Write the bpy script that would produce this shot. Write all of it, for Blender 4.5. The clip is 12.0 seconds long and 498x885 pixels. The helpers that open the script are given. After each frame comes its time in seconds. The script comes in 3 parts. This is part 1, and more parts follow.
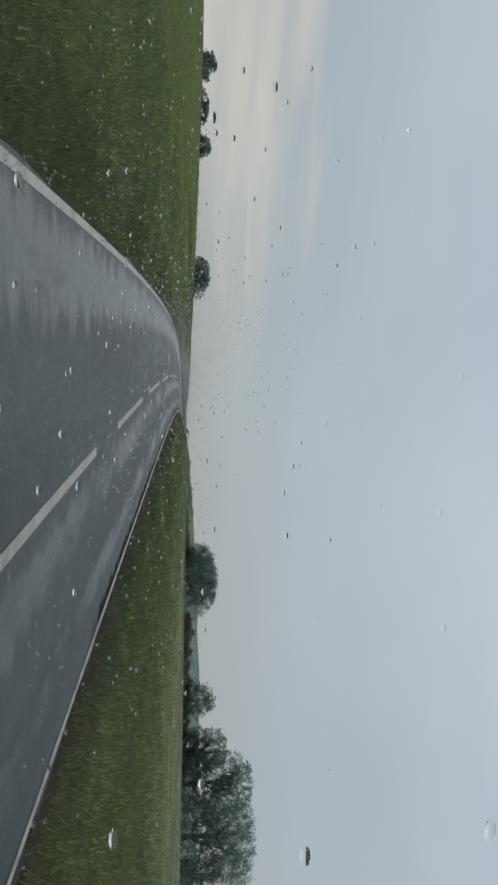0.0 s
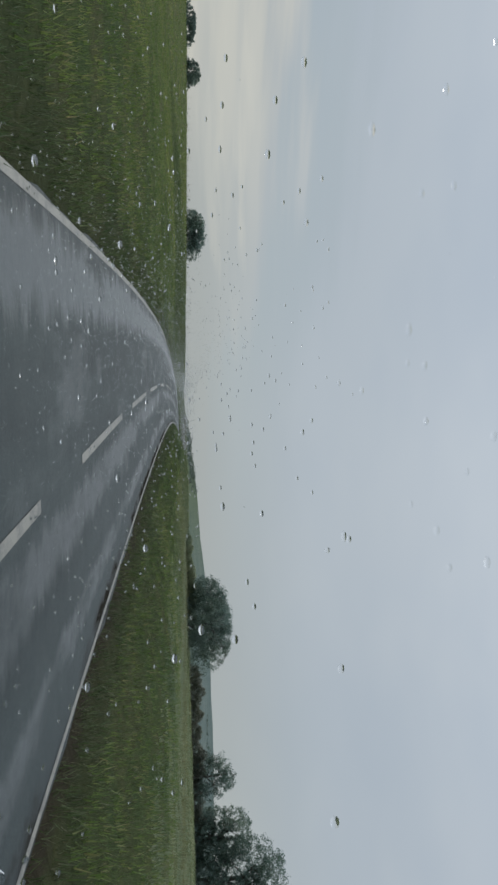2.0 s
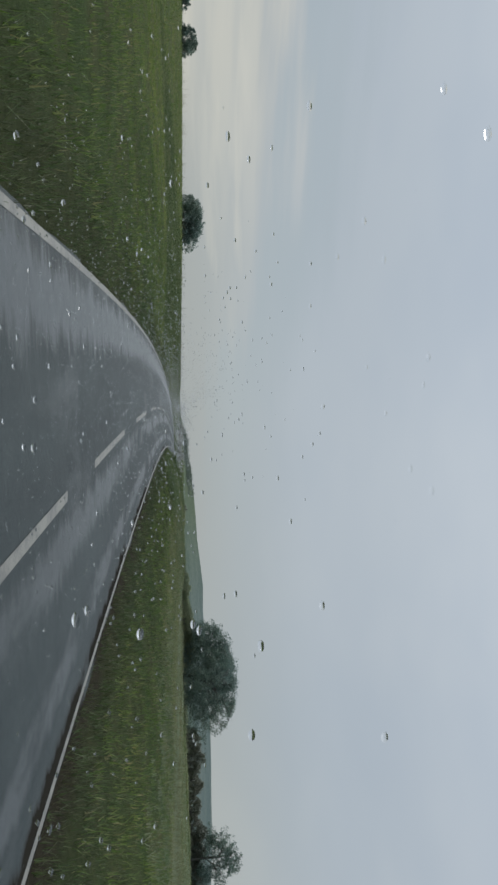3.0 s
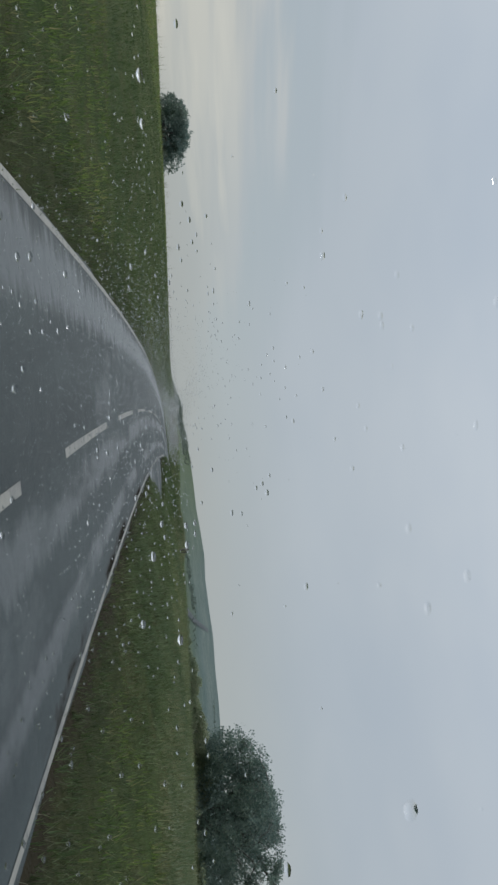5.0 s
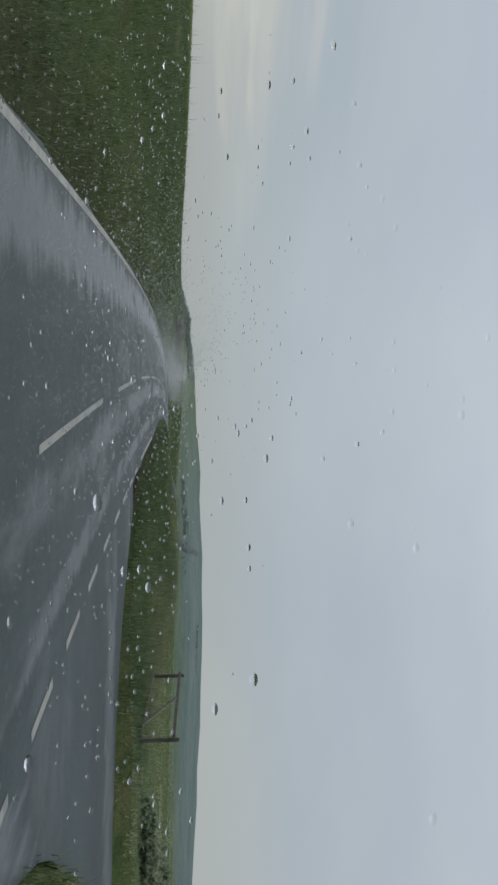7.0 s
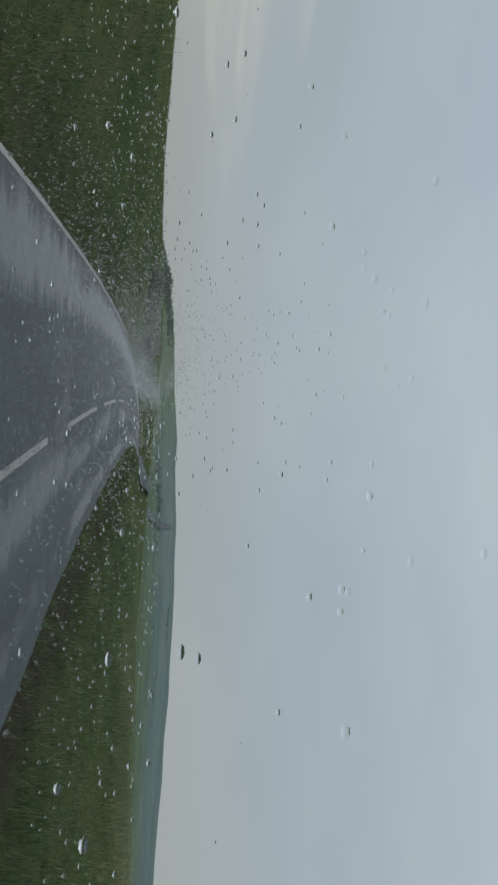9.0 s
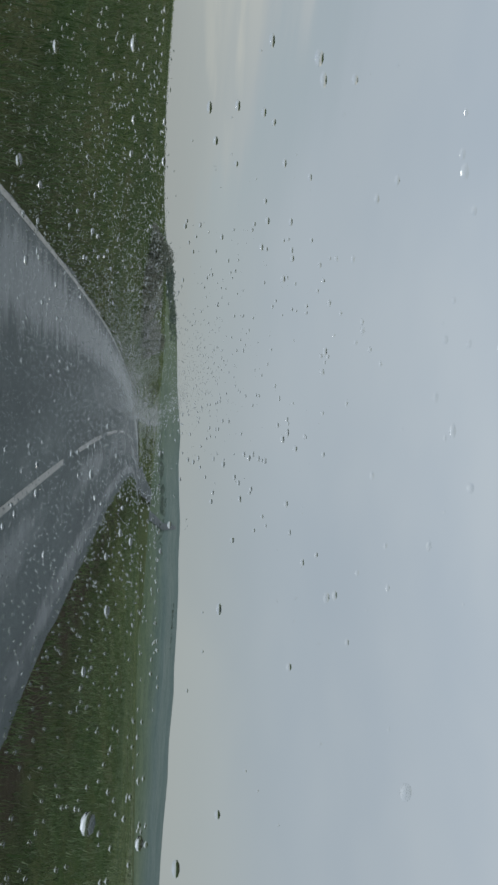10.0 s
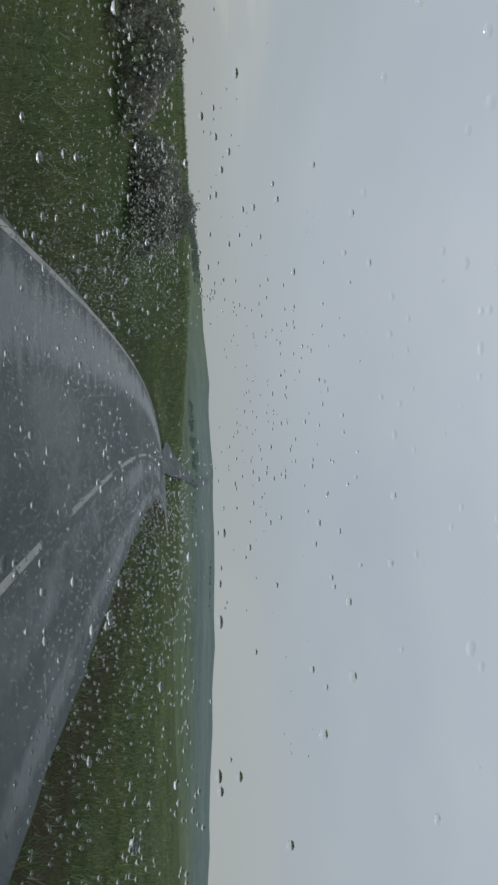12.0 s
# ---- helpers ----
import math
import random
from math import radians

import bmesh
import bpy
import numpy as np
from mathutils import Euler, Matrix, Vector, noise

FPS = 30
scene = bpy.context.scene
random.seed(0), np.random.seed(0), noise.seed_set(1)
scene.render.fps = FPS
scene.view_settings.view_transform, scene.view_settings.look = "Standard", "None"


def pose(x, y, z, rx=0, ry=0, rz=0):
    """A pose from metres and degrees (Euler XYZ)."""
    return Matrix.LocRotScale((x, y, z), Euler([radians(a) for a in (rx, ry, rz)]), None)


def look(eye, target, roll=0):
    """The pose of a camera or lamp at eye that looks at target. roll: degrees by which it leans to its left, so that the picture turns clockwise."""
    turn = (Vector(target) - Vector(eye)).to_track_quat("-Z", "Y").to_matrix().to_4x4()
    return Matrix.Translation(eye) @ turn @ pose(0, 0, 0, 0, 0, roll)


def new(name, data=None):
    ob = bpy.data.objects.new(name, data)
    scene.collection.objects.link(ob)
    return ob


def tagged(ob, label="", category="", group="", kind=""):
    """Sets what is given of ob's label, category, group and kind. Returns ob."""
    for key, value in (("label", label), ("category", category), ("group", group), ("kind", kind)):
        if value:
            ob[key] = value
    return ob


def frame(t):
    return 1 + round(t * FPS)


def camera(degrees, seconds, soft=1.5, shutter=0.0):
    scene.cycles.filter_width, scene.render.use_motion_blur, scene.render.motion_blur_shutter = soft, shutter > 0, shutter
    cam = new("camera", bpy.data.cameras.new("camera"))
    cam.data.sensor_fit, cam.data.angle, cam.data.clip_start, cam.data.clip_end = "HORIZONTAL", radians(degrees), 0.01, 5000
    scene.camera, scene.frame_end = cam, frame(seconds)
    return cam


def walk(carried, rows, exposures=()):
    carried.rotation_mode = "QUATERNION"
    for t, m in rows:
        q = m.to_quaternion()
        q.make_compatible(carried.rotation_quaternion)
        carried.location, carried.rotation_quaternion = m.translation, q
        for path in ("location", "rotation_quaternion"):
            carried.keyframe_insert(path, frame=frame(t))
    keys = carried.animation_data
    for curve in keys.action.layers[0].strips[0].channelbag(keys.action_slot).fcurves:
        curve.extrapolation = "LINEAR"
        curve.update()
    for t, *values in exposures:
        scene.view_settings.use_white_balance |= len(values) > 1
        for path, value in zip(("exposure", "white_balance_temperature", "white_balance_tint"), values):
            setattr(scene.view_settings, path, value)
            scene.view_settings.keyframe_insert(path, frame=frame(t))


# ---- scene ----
PATH = (  # seconds, place, bearing, tilt, lean
    (0.0, -1.592, 1.407, 1.463, 12.38, 6.15, -0.32),
    (0.5, -0.802, 9.355, 1.907, 12.51, 6.18, -0.17),
    (1.0, 0.040, 17.302, 2.331, 13.41, 6.09, 0.10),
    (1.5, 0.836, 25.303, 2.735, 14.11, 6.26, 0.50),
    (2.0, 1.652, 33.389, 3.123, 14.37, 6.04, 2.12),
    (2.5, 2.615, 41.605, 3.502, 14.41, 5.91, 2.31),
    (3.0, 3.738, 49.968, 3.875, 14.44, 6.25, 2.24),
    (5.0, 10.032, 83.775, 5.260, 16.97, 6.43, 5.03),
    (5.5, 11.709, 91.778, 5.562, 20.96, 6.00, 5.25),
    (6.0, 13.202, 99.537, 5.855, 21.57, 5.91, 4.57),
    (6.5, 14.844, 107.175, 6.146, 22.10, 5.78, 1.89),
    (7.0, 16.713, 114.751, 6.440, 22.30, 6.07, 0.44),
    (7.5, 18.570, 122.394, 6.737, 22.35, 6.53, -0.06),
    (9.5, 27.971, 152.974, 7.849, 24.87, 7.71, -1.46),
    (10.0, 30.470, 160.400, 8.092, 24.85, 7.39, -0.95),
    (10.5, 33.095, 167.932, 8.326, 25.28, 6.48, 0.85),
    (11.0, 35.923, 175.161, 8.540, 25.78, 6.33, 1.73),
    (11.5, 38.787, 182.290, 8.738, 27.06, 5.99, 0.34),
    (12.0, 41.870, 189.275, 8.923, 28.54, 5.47, 1.97),
)


def aim(bearing, tilt):
    b, e = radians(bearing), radians(tilt)
    return Vector((math.sin(b) * math.cos(e), math.cos(b) * math.cos(e), math.sin(e)))


cam = camera(2 * math.degrees(math.atan(441 / 1576.8)), 12.0, soft=2.7)
walk(cam, [(t, look((x, y, z), Vector((x, y, z)) + 50 * aim(b, e), 90 - r)) for t, x, y, z, b, e, r in PATH],
     exposures=((0, 0.0, 6420, 7), (7.5, 0.0, 6420, 7), (9.5, -0.20, 6300, 4), (10.5, -0.11, 6400, 6), (12, -0.11, 6420, 7)))

# ---- light: a wet overcast day, brighter low in the west, the sun behind thick cloud ----
SUN_AZ, SUN_EL = -20.0, 52.0
world = bpy.data.worlds.new("overcast_sky")
scene.world = world
world.use_nodes = True


class Nodes:
    """Small helper round a node tree."""

    def __init__(self, tree):
        self.t = tree
        tree.nodes.clear()

    def add(self, kind, **sets):
        n = self.t.nodes.new(kind)
        for k, v in sets.items():
            if k == "op":
                n.operation = v
            elif k == "blend":
                n.data_type, n.blend_type = "RGBA", v
            elif k == "dims":
                n.noise_dimensions = v
        return n

    def put(self, socket, v):
        if isinstance(v, bpy.types.NodeSocket):
            self.t.links.new(v, socket)
        elif isinstance(v, (tuple, list)) and len(v) == 3 and socket.type == "RGBA":
            socket.default_value = (*v, 1)
        else:
            socket.default_value = v

    def math(self, op, a, b=0.0, c=0.0):
        n = self.add("ShaderNodeMath", op=op)
        for i, v in enumerate((a, b, c)):
            self.put(n.inputs[i], v)
        return n.outputs[0]

    def mix(self, f, a, b, blend="MIX"):
        n = self.add("ShaderNodeMix", blend=blend)
        self.put(n.inputs[0], f)
        self.put(n.inputs[6], a)
        self.put(n.inputs[7], b)
        return n.outputs[2]

    def step(self, v, lo, hi):
        n = self.add("ShaderNodeMapRange")
        n.interpolation_type = "SMOOTHSTEP"
        self.put(n.inputs[0], v)
        n.inputs[1].default_value, n.inputs[2].default_value = lo, hi
        return n.outputs[0]

    def noise(self, vec, scale, detail=4.0, rough=0.55, stretch=None):
        if stretch:
            m = self.add("ShaderNodeMapping")
            self.put(m.inputs[0], vec)
            m.inputs[3].default_value = stretch
            vec = m.outputs[0]
        n = self.add("ShaderNodeTexNoise")
        self.put(n.inputs["Vector"], vec)
        n.inputs["Scale"].default_value, n.inputs["Detail"].default_value, n.inputs["Roughness"].default_value = scale, detail, rough
        return n.outputs[0]

    def xyz(self, a, b, c):
        n = self.add("ShaderNodeCombineXYZ")
        for i, v in enumerate((a, b, c)):
            self.put(n.inputs[i], v)
        return n.outputs[0]


def build_sky():
    k = Nodes(world.node_tree)
    co = k.add("ShaderNodeTexCoord").outputs["Generated"]
    sep = k.add("ShaderNodeSeparateXYZ")
    k.put(sep.inputs[0], co)
    az = k.math("MULTIPLY", k.math("ARCTAN2", sep.outputs[0], sep.outputs[1]), 57.296)
    el = k.math("MULTIPLY", k.math("ARCSINE", sep.outputs[2]), 57.296)
    # grey cloud, a little bluer higher up
    low = k.mix(k.step(az, 14.0, 48.0), (0.468, 0.485, 0.488), (0.448, 0.478, 0.492))
    grey = k.mix(k.step(el, 2.0, 11.0), low, (0.498, 0.541, 0.596))
    grey = k.mix(k.step(el, 9.0, 26.0), grey, (0.613, 0.662, 0.732))
    # an overcast sky is brightest overhead
    grey = k.mix(k.step(el, 26.0, 80.0), grey, (1.45, 1.55, 1.68))
    soft = k.noise(k.xyz(k.math("MULTIPLY", az, 0.02), k.math("MULTIPLY", el, 0.05), 0.3), 2.2, 3.0)
    grey = k.mix(k.step(soft, 0.3, 0.7), k.mix(1.0, grey, (0.94, 0.955, 0.97), "MULTIPLY"), k.mix(1.0, grey, (1.05, 1.04, 1.02), "MULTIPLY"))
    # dimmer to the west, fitted to the darker left of the camera's view
    grey = k.mix(k.math("SUBTRACT", 1.0, k.step(az, 0.0, 17.0)), grey, k.mix(1.0, grey, (0.925, 0.935, 0.945), "MULTIPLY"))
    # the pale break low down, drawn out in streaks
    wisp = k.noise(k.xyz(k.math("MULTIPLY", az, 0.035), k.math("MULTIPLY", k.math("ADD", el, k.math("MULTIPLY", az, 0.05)), 0.42), 1.7), 1.6, 4.0, 0.5)
    edge = k.math("ADD", k.math("SUBTRACT", k.math("SUBTRACT", 8.8, k.math("MULTIPLY", az, 0.06)), k.math("MULTIPLY", k.step(az, -3.0, 14.0), 4.2)), k.math("MULTIPLY", k.math("SUBTRACT", wisp, 0.5), 7.5))
    inside = k.math("MULTIPLY", k.step(k.math("SUBTRACT", edge, el), -1.6, 2.6), k.math("SUBTRACT", 1.0, k.step(az, -12.0, 11.0)))
    far_left = k.step(az, -75.0, -30.0)
    gap = k.math("MULTIPLY", inside, far_left)
    cream = k.mix(k.step(wisp, 0.36, 0.66), (0.515, 0.520, 0.505), (0.625, 0.605, 0.550))
    # thin bright shreds along the top of the break
    shred = k.noise(k.xyz(k.math("MULTIPLY", az, 0.06), k.math("MULTIPLY", el, 0.55), 4.1), 1.5, 4.0, 0.5)
    crest = k.math("MULTIPLY", k.step(shred, 0.50, 0.66), k.math("MULTIPLY", k.step(el, 1.5, 3.2), k.math("SUBTRACT", 1.0, k.step(el, 5.5, 8.5))))
    rim = k.math("MULTIPLY", k.math("MULTIPLY", k.step(k.math("SUBTRACT", el, edge), -1.0, 0.6), k.math("SUBTRACT", 1.0, k.step(k.math("SUBTRACT", el, edge), 0.8, 6.0))), k.math("SUBTRACT", 1.0, k.step(az, 4.0, 30.0)))
    cloud = k.mix(k.math("MULTIPLY", rim, 0.6), grey, (0.43, 0.485, 0.52))
    cloud = k.mix(k.math("MULTIPLY", gap, 0.92), cloud, cream)
    cloud = k.mix(k.math("MULTIPLY", k.math("MULTIPLY", crest, k.math("SUBTRACT", 1.0, k.step(az, 0.0, 11.0))), 0.5), cloud, (0.68, 0.655, 0.59))
    # duller towards the hills ahead
    band = k.math("MULTIPLY", k.math("MULTIPLY", k.math("SUBTRACT", 1.0, k.step(el, 2.0, 5.4)), k.step(az, -12.0, 0.0)), k.math("SUBTRACT", 1.0, k.step(az, 12.0, 32.0)))
    cloud = k.mix(k.math("MULTIPLY", band, 0.9), cloud, (0.410, 0.434, 0.444))
    sky = k.add("ShaderNodeTexSky")
    sky.sky_type, sky.sun_disc = "NISHITA", False
    sky.sun_elevation, sky.sun_rotation = radians(SUN_EL), radians(SUN_AZ)
    clear = k.add("ShaderNodeBackground")
    k.put(clear.inputs[0], sky.outputs[0])
    clear.inputs[1].default_value = 0.008
    bg = k.add("ShaderNodeBackground")
    k.put(bg.inputs[0], cloud)
    bg.inputs[1].default_value = 0.80
    both = k.add("ShaderNodeAddShader")
    k.put(both.inputs[0], clear.outputs[0])
    k.put(both.inputs[1], bg.outputs[0])
    out = k.add("ShaderNodeOutputWorld")
    k.put(out.inputs[0], both.outputs[0])


build_sky()
sun = new("sun", bpy.data.lights.new("sun", "SUN"))
sun.data.energy, sun.data.angle, sun.data.color = 1.3, radians(40), (1.0, 0.96, 0.9)
sun.matrix_world = look((0, 0, 60), Vector((0, 0, 60)) - aim(SUN_AZ, SUN_EL))


# ---- materials ----
def material(name, rough=0.8, spec=0.4):
    m = bpy.data.materials.new(name)
    m.use_nodes = True
    k = Nodes(m.node_tree)
    b = k.add("ShaderNodeBsdfPrincipled")
    b.inputs["Roughness"].default_value = rough
    b.inputs["Specular IOR Level"].default_value = spec
    out = k.add("ShaderNodeOutputMaterial")
    k.put(out.inputs[0], b.outputs[0])
    return m, k, b


def bump(k, b, height, strength, dist):
    n = k.add("ShaderNodeBump")
    n.inputs["Strength"].default_value, n.inputs["Distance"].default_value = strength, dist
    k.put(n.inputs["Height"], height)
    k.put(b.inputs["Normal"], n.outputs[0])


def place_of(k):
    return k.add("ShaderNodeNewGeometry").outputs["Position"]


def island(k):
    return k.add("ShaderNodeNewGeometry").outputs["Random Per Island"]


def wet_asphalt():
    m, k, b = material("wet_asphalt", 0.4, 0.5)
    uv = k.add("ShaderNodeUVMap").outputs[0]
    pos = place_of(k)
    sep = k.add("ShaderNodeSeparateXYZ")
    k.put(sep.inputs[0], uv)
    across = sep.outputs[0]
    grain = k.noise(pos, 38.0, 4.0, 0.75)
    worn = k.noise(uv, 0.9, 5.0, 0.6, (1.0, 0.10, 1.0))
    blot = k.noise(uv, 0.7, 6.0, 0.62, (0.8, 0.22, 1.0))
    tongue = k.noise(uv, 1.6, 5.0, 0.7, (0.35, 1.0, 1.0))
    fine = k.noise(pos, 9.0, 4.0)
    dark = k.mix(k.step(worn, 0.3, 0.7), (0.013, 0.019, 0.021), (0.025, 0.034, 0.036))
    col = k.mix(k.step(grain, 0.4, 0.72), dark, k.mix(1.0, dark, (2.1, 2.1, 2.05), "MULTIPLY"))
    # mud along the foot of the right-hand verge
    mud = k.math("MULTIPLY", k.step(k.math("ADD", across, k.math("MULTIPLY", k.math("SUBTRACT", tongue, 0.5), 0.5)), 2.15, 2.3), k.math("MULTIPLY", k.step(blot, 0.40, 0.5), k.math("SUBTRACT", 1.0, k.step(sep.outputs[1], 112.0, 120.0))))
    col = k.mix(k.math("MULTIPLY", mud, 0.9), col, (0.024, 0.021, 0.017))
    # polished wheel tracks hold a film of water
    bands = []
    for c, half, ragged in ((-2.15, 0.40, 1.3), (0.55, 0.26, 0.7), (1.7, 0.18, 0.5)):
        d = k.math("ABSOLUTE", k.math("SUBTRACT", k.math("ADD", across, k.math("MULTIPLY", k.math("SUBTRACT", tongue, 0.5), ragged)), c))
        band = k.math("SUBTRACT", 1.0, k.step(d, half * 0.5, half * 1.5))
        bands.append(k.math("MULTIPLY", band, k.step(blot, 0.30, 0.42) if c < 0 else k.math("MULTIPLY", 0.7, k.step(blot, 0.38, 0.56))))
    film = bands[0]
    for e in bands[1:]:
        film = k.math("MAXIMUM", film, e)
    film = k.math("MAXIMUM", film, k.math("MULTIPLY", k.step(blot, 0.54, 0.68), 0.4))
    film = k.math("MULTIPLY", k.math("MULTIPLY", film, k.math("ADD", 0.75, k.math("MULTIPLY", fine, 0.4))), k.math("SUBTRACT", 1.0, mud))
    k.put(b.inputs["Base Color"], k.mix(k.math("MULTIPLY", film, 0.35), col, (0.028, 0.031, 0.035)))
    k.put(b.inputs["Roughness"], k.math("SUBTRACT", k.math("ADD", 0.46, k.math("MULTIPLY", k.noise(pos, 2.2, 5.0, 0.7), 0.16)), k.math("MULTIPLY", film, 0.25)))
    k.put(b.inputs["Specular IOR Level"], k.math("SUBTRACT", k.math("ADD", 0.13, k.math("MULTIPLY", film, 0.24)), k.math("MULTIPLY", mud, 0.14)))
    n = k.add("ShaderNodeBump")
    k.put(n.inputs["Strength"], k.math("SUBTRACT", 0.5, k.math("MULTIPLY", film, 0.38)))
    n.inputs["Distance"].default_value = 0.012
    k.put(n.inputs["Height"], k.math("ADD", grain, k.math("MULTIPLY", fine, 0.8)))
    k.put(b.inputs["Normal"], n.outputs[0])
    return m


def road_paint(name, top):
    m, k, b = material(name, 0.45, 0.5)
    pos = place_of(k)
    wear = k.math("ADD", k.math("MULTIPLY", k.noise(pos, 3.0, 5.0), 0.6), k.math("MULTIPLY", k.noise(pos, 40.0, 3.0, 0.7), 0.4))
    k.put(b.inputs["Base Color"], k.mix(k.step(wear, 0.38, 0.56), (0.085, 0.085, 0.08), top))
    bump(k, b, k.noise(pos, 60.0, 2.0), 0.3, 0.004)
    return m


def turf():
    m, k, b = material("rough_turf", 0.95, 0.06)
    pos = place_of(k)
    big, mid, small = k.noise(pos, 0.045, 4.0), k.noise(pos, 0.6, 5.0, 0.65), k.noise(pos, 7.0, 5.0, 0.7)
    a = k.mix(k.step(big, 0.38, 0.62), (0.046, 0.074, 0.026), (0.062, 0.088, 0.033))
    c = k.mix(k.step(mid, 0.35, 0.7), a, (0.078, 0.084, 0.038))
    straw = k.noise(pos, 26.0, 4.0, 0.75, (1.0, 1.0, 0.3))
    col = k.mix(k.step(small, 0.3, 0.75), k.mix(1.0, c, (0.55, 0.6, 0.55), "MULTIPLY"), c)
    col = k.mix(k.step(straw, 0.35, 0.7), k.mix(1.0, col, (0.6, 0.65, 0.6), "MULTIPLY"), k.mix(1.0, col, (1.35, 1.25, 1.2), "MULTIPLY"))
    # splashed and muddy along the road, greener and then paler away from it
    plan = k.add("ShaderNodeSeparateXYZ")
    k.put(plan.inputs[0], k.add("ShaderNodeUVMap").outputs[0])
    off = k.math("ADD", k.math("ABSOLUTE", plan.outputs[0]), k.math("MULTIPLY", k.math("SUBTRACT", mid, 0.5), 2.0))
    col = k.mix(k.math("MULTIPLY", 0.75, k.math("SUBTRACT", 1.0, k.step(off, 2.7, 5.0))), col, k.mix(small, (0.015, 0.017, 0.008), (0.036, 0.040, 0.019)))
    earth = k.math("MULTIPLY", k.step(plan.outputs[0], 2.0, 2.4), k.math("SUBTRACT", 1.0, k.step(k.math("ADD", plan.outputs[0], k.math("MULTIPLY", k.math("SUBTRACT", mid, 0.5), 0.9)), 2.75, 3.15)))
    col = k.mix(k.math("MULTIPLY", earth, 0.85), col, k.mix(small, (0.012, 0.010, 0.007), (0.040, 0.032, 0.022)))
    # lighter field tone beyond the verges, with the haze's veil painted in
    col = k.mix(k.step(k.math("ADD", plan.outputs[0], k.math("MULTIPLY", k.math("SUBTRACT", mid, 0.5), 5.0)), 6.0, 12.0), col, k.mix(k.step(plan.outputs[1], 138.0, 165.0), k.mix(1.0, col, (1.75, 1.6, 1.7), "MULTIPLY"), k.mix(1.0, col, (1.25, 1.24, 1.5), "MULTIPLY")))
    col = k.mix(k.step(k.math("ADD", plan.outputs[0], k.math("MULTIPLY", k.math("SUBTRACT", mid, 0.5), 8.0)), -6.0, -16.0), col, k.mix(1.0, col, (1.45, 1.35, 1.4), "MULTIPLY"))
    # far hillsides: pasture in large plots, haze painted in as paler, bluer green
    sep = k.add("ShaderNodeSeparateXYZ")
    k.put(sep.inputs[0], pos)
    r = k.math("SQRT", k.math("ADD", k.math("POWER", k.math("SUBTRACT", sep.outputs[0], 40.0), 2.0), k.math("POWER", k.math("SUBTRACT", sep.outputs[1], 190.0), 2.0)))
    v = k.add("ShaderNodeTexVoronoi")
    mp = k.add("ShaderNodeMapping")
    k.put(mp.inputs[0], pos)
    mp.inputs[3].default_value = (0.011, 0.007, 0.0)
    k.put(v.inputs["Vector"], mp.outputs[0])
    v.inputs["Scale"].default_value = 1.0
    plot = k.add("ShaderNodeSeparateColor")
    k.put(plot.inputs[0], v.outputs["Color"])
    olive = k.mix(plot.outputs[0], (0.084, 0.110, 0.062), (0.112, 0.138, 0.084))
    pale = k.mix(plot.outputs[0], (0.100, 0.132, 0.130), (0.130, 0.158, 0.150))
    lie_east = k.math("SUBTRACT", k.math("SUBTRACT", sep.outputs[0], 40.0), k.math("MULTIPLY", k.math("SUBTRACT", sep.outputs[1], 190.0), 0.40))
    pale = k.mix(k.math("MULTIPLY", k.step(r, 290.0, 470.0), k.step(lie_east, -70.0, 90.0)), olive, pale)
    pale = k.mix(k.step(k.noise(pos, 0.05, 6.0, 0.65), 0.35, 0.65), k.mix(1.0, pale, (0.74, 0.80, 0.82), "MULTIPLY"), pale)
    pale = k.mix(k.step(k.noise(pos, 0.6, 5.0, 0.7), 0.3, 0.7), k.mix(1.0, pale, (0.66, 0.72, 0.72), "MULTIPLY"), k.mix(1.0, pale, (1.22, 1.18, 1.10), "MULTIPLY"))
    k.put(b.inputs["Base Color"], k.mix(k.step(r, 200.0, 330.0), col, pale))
    bump(k, b, k.math("ADD", mid, k.math("MULTIPLY", small, 0.5)), 0.7, 0.25)
    return m


def blades(name, tones, rough=0.5, thin=0.35, spec=0.18):
    m, k, b = material(name, rough, spec)
    n = k.add("ShaderNodeValToRGB")
    e = n.color_ramp.elements
    while len(e) < len(tones):
        e.new(0.5)
    for i, (at, c) in enumerate(tones):
        e[i].position, e[i].color = at, (*c, 1)
    k.put(n.inputs[0], island(k))
    pos = place_of(k)
    big, wide = k.noise(pos, 0.45, 5.0, 0.6), k.noise(pos, 0.11, 4.0, 0.6)
    tone = k.mix(k.step(big, 0.3, 0.7), k.mix(1.0, n.outputs[0], (0.58, 0.66, 0.60), "MULTIPLY"), n.outputs[0])
    tone = k.mix(k.step(wide, 0.38, 0.66), tone, k.mix(1.0, tone, (1.28, 1.18, 1.06), "MULTIPLY"))
    k.put(b.inputs["Base Color"], tone)
    through_leaf = k.add("ShaderNodeBsdfTranslucent")
    k.put(through_leaf.inputs[0], tone)
    both = k.add("ShaderNodeMixShader")
    both.inputs[0].default_value = thin
    k.put(both.inputs[1], b.outputs[0])
    k.put(both.inputs[2], through_leaf.outputs[0])
    k.put([x for x in m.node_tree.nodes if x.type == "OUTPUT_MATERIAL"][0].inputs[0], both.outputs[0])
    return m


def bark():
    m, k, b = material("wet_bark", 0.75, 0.35)
    pos = place_of(k)
    g = k.noise(pos, 6.0, 6.0, 0.65, (1, 1, 0.25))
    k.put(b.inputs["Base Color"], k.mix(k.step(g, 0.3, 0.7), (0.060, 0.060, 0.055), (0.135, 0.132, 0.120)))
    bump(k, b, g, 0.8, 0.03)
    return m


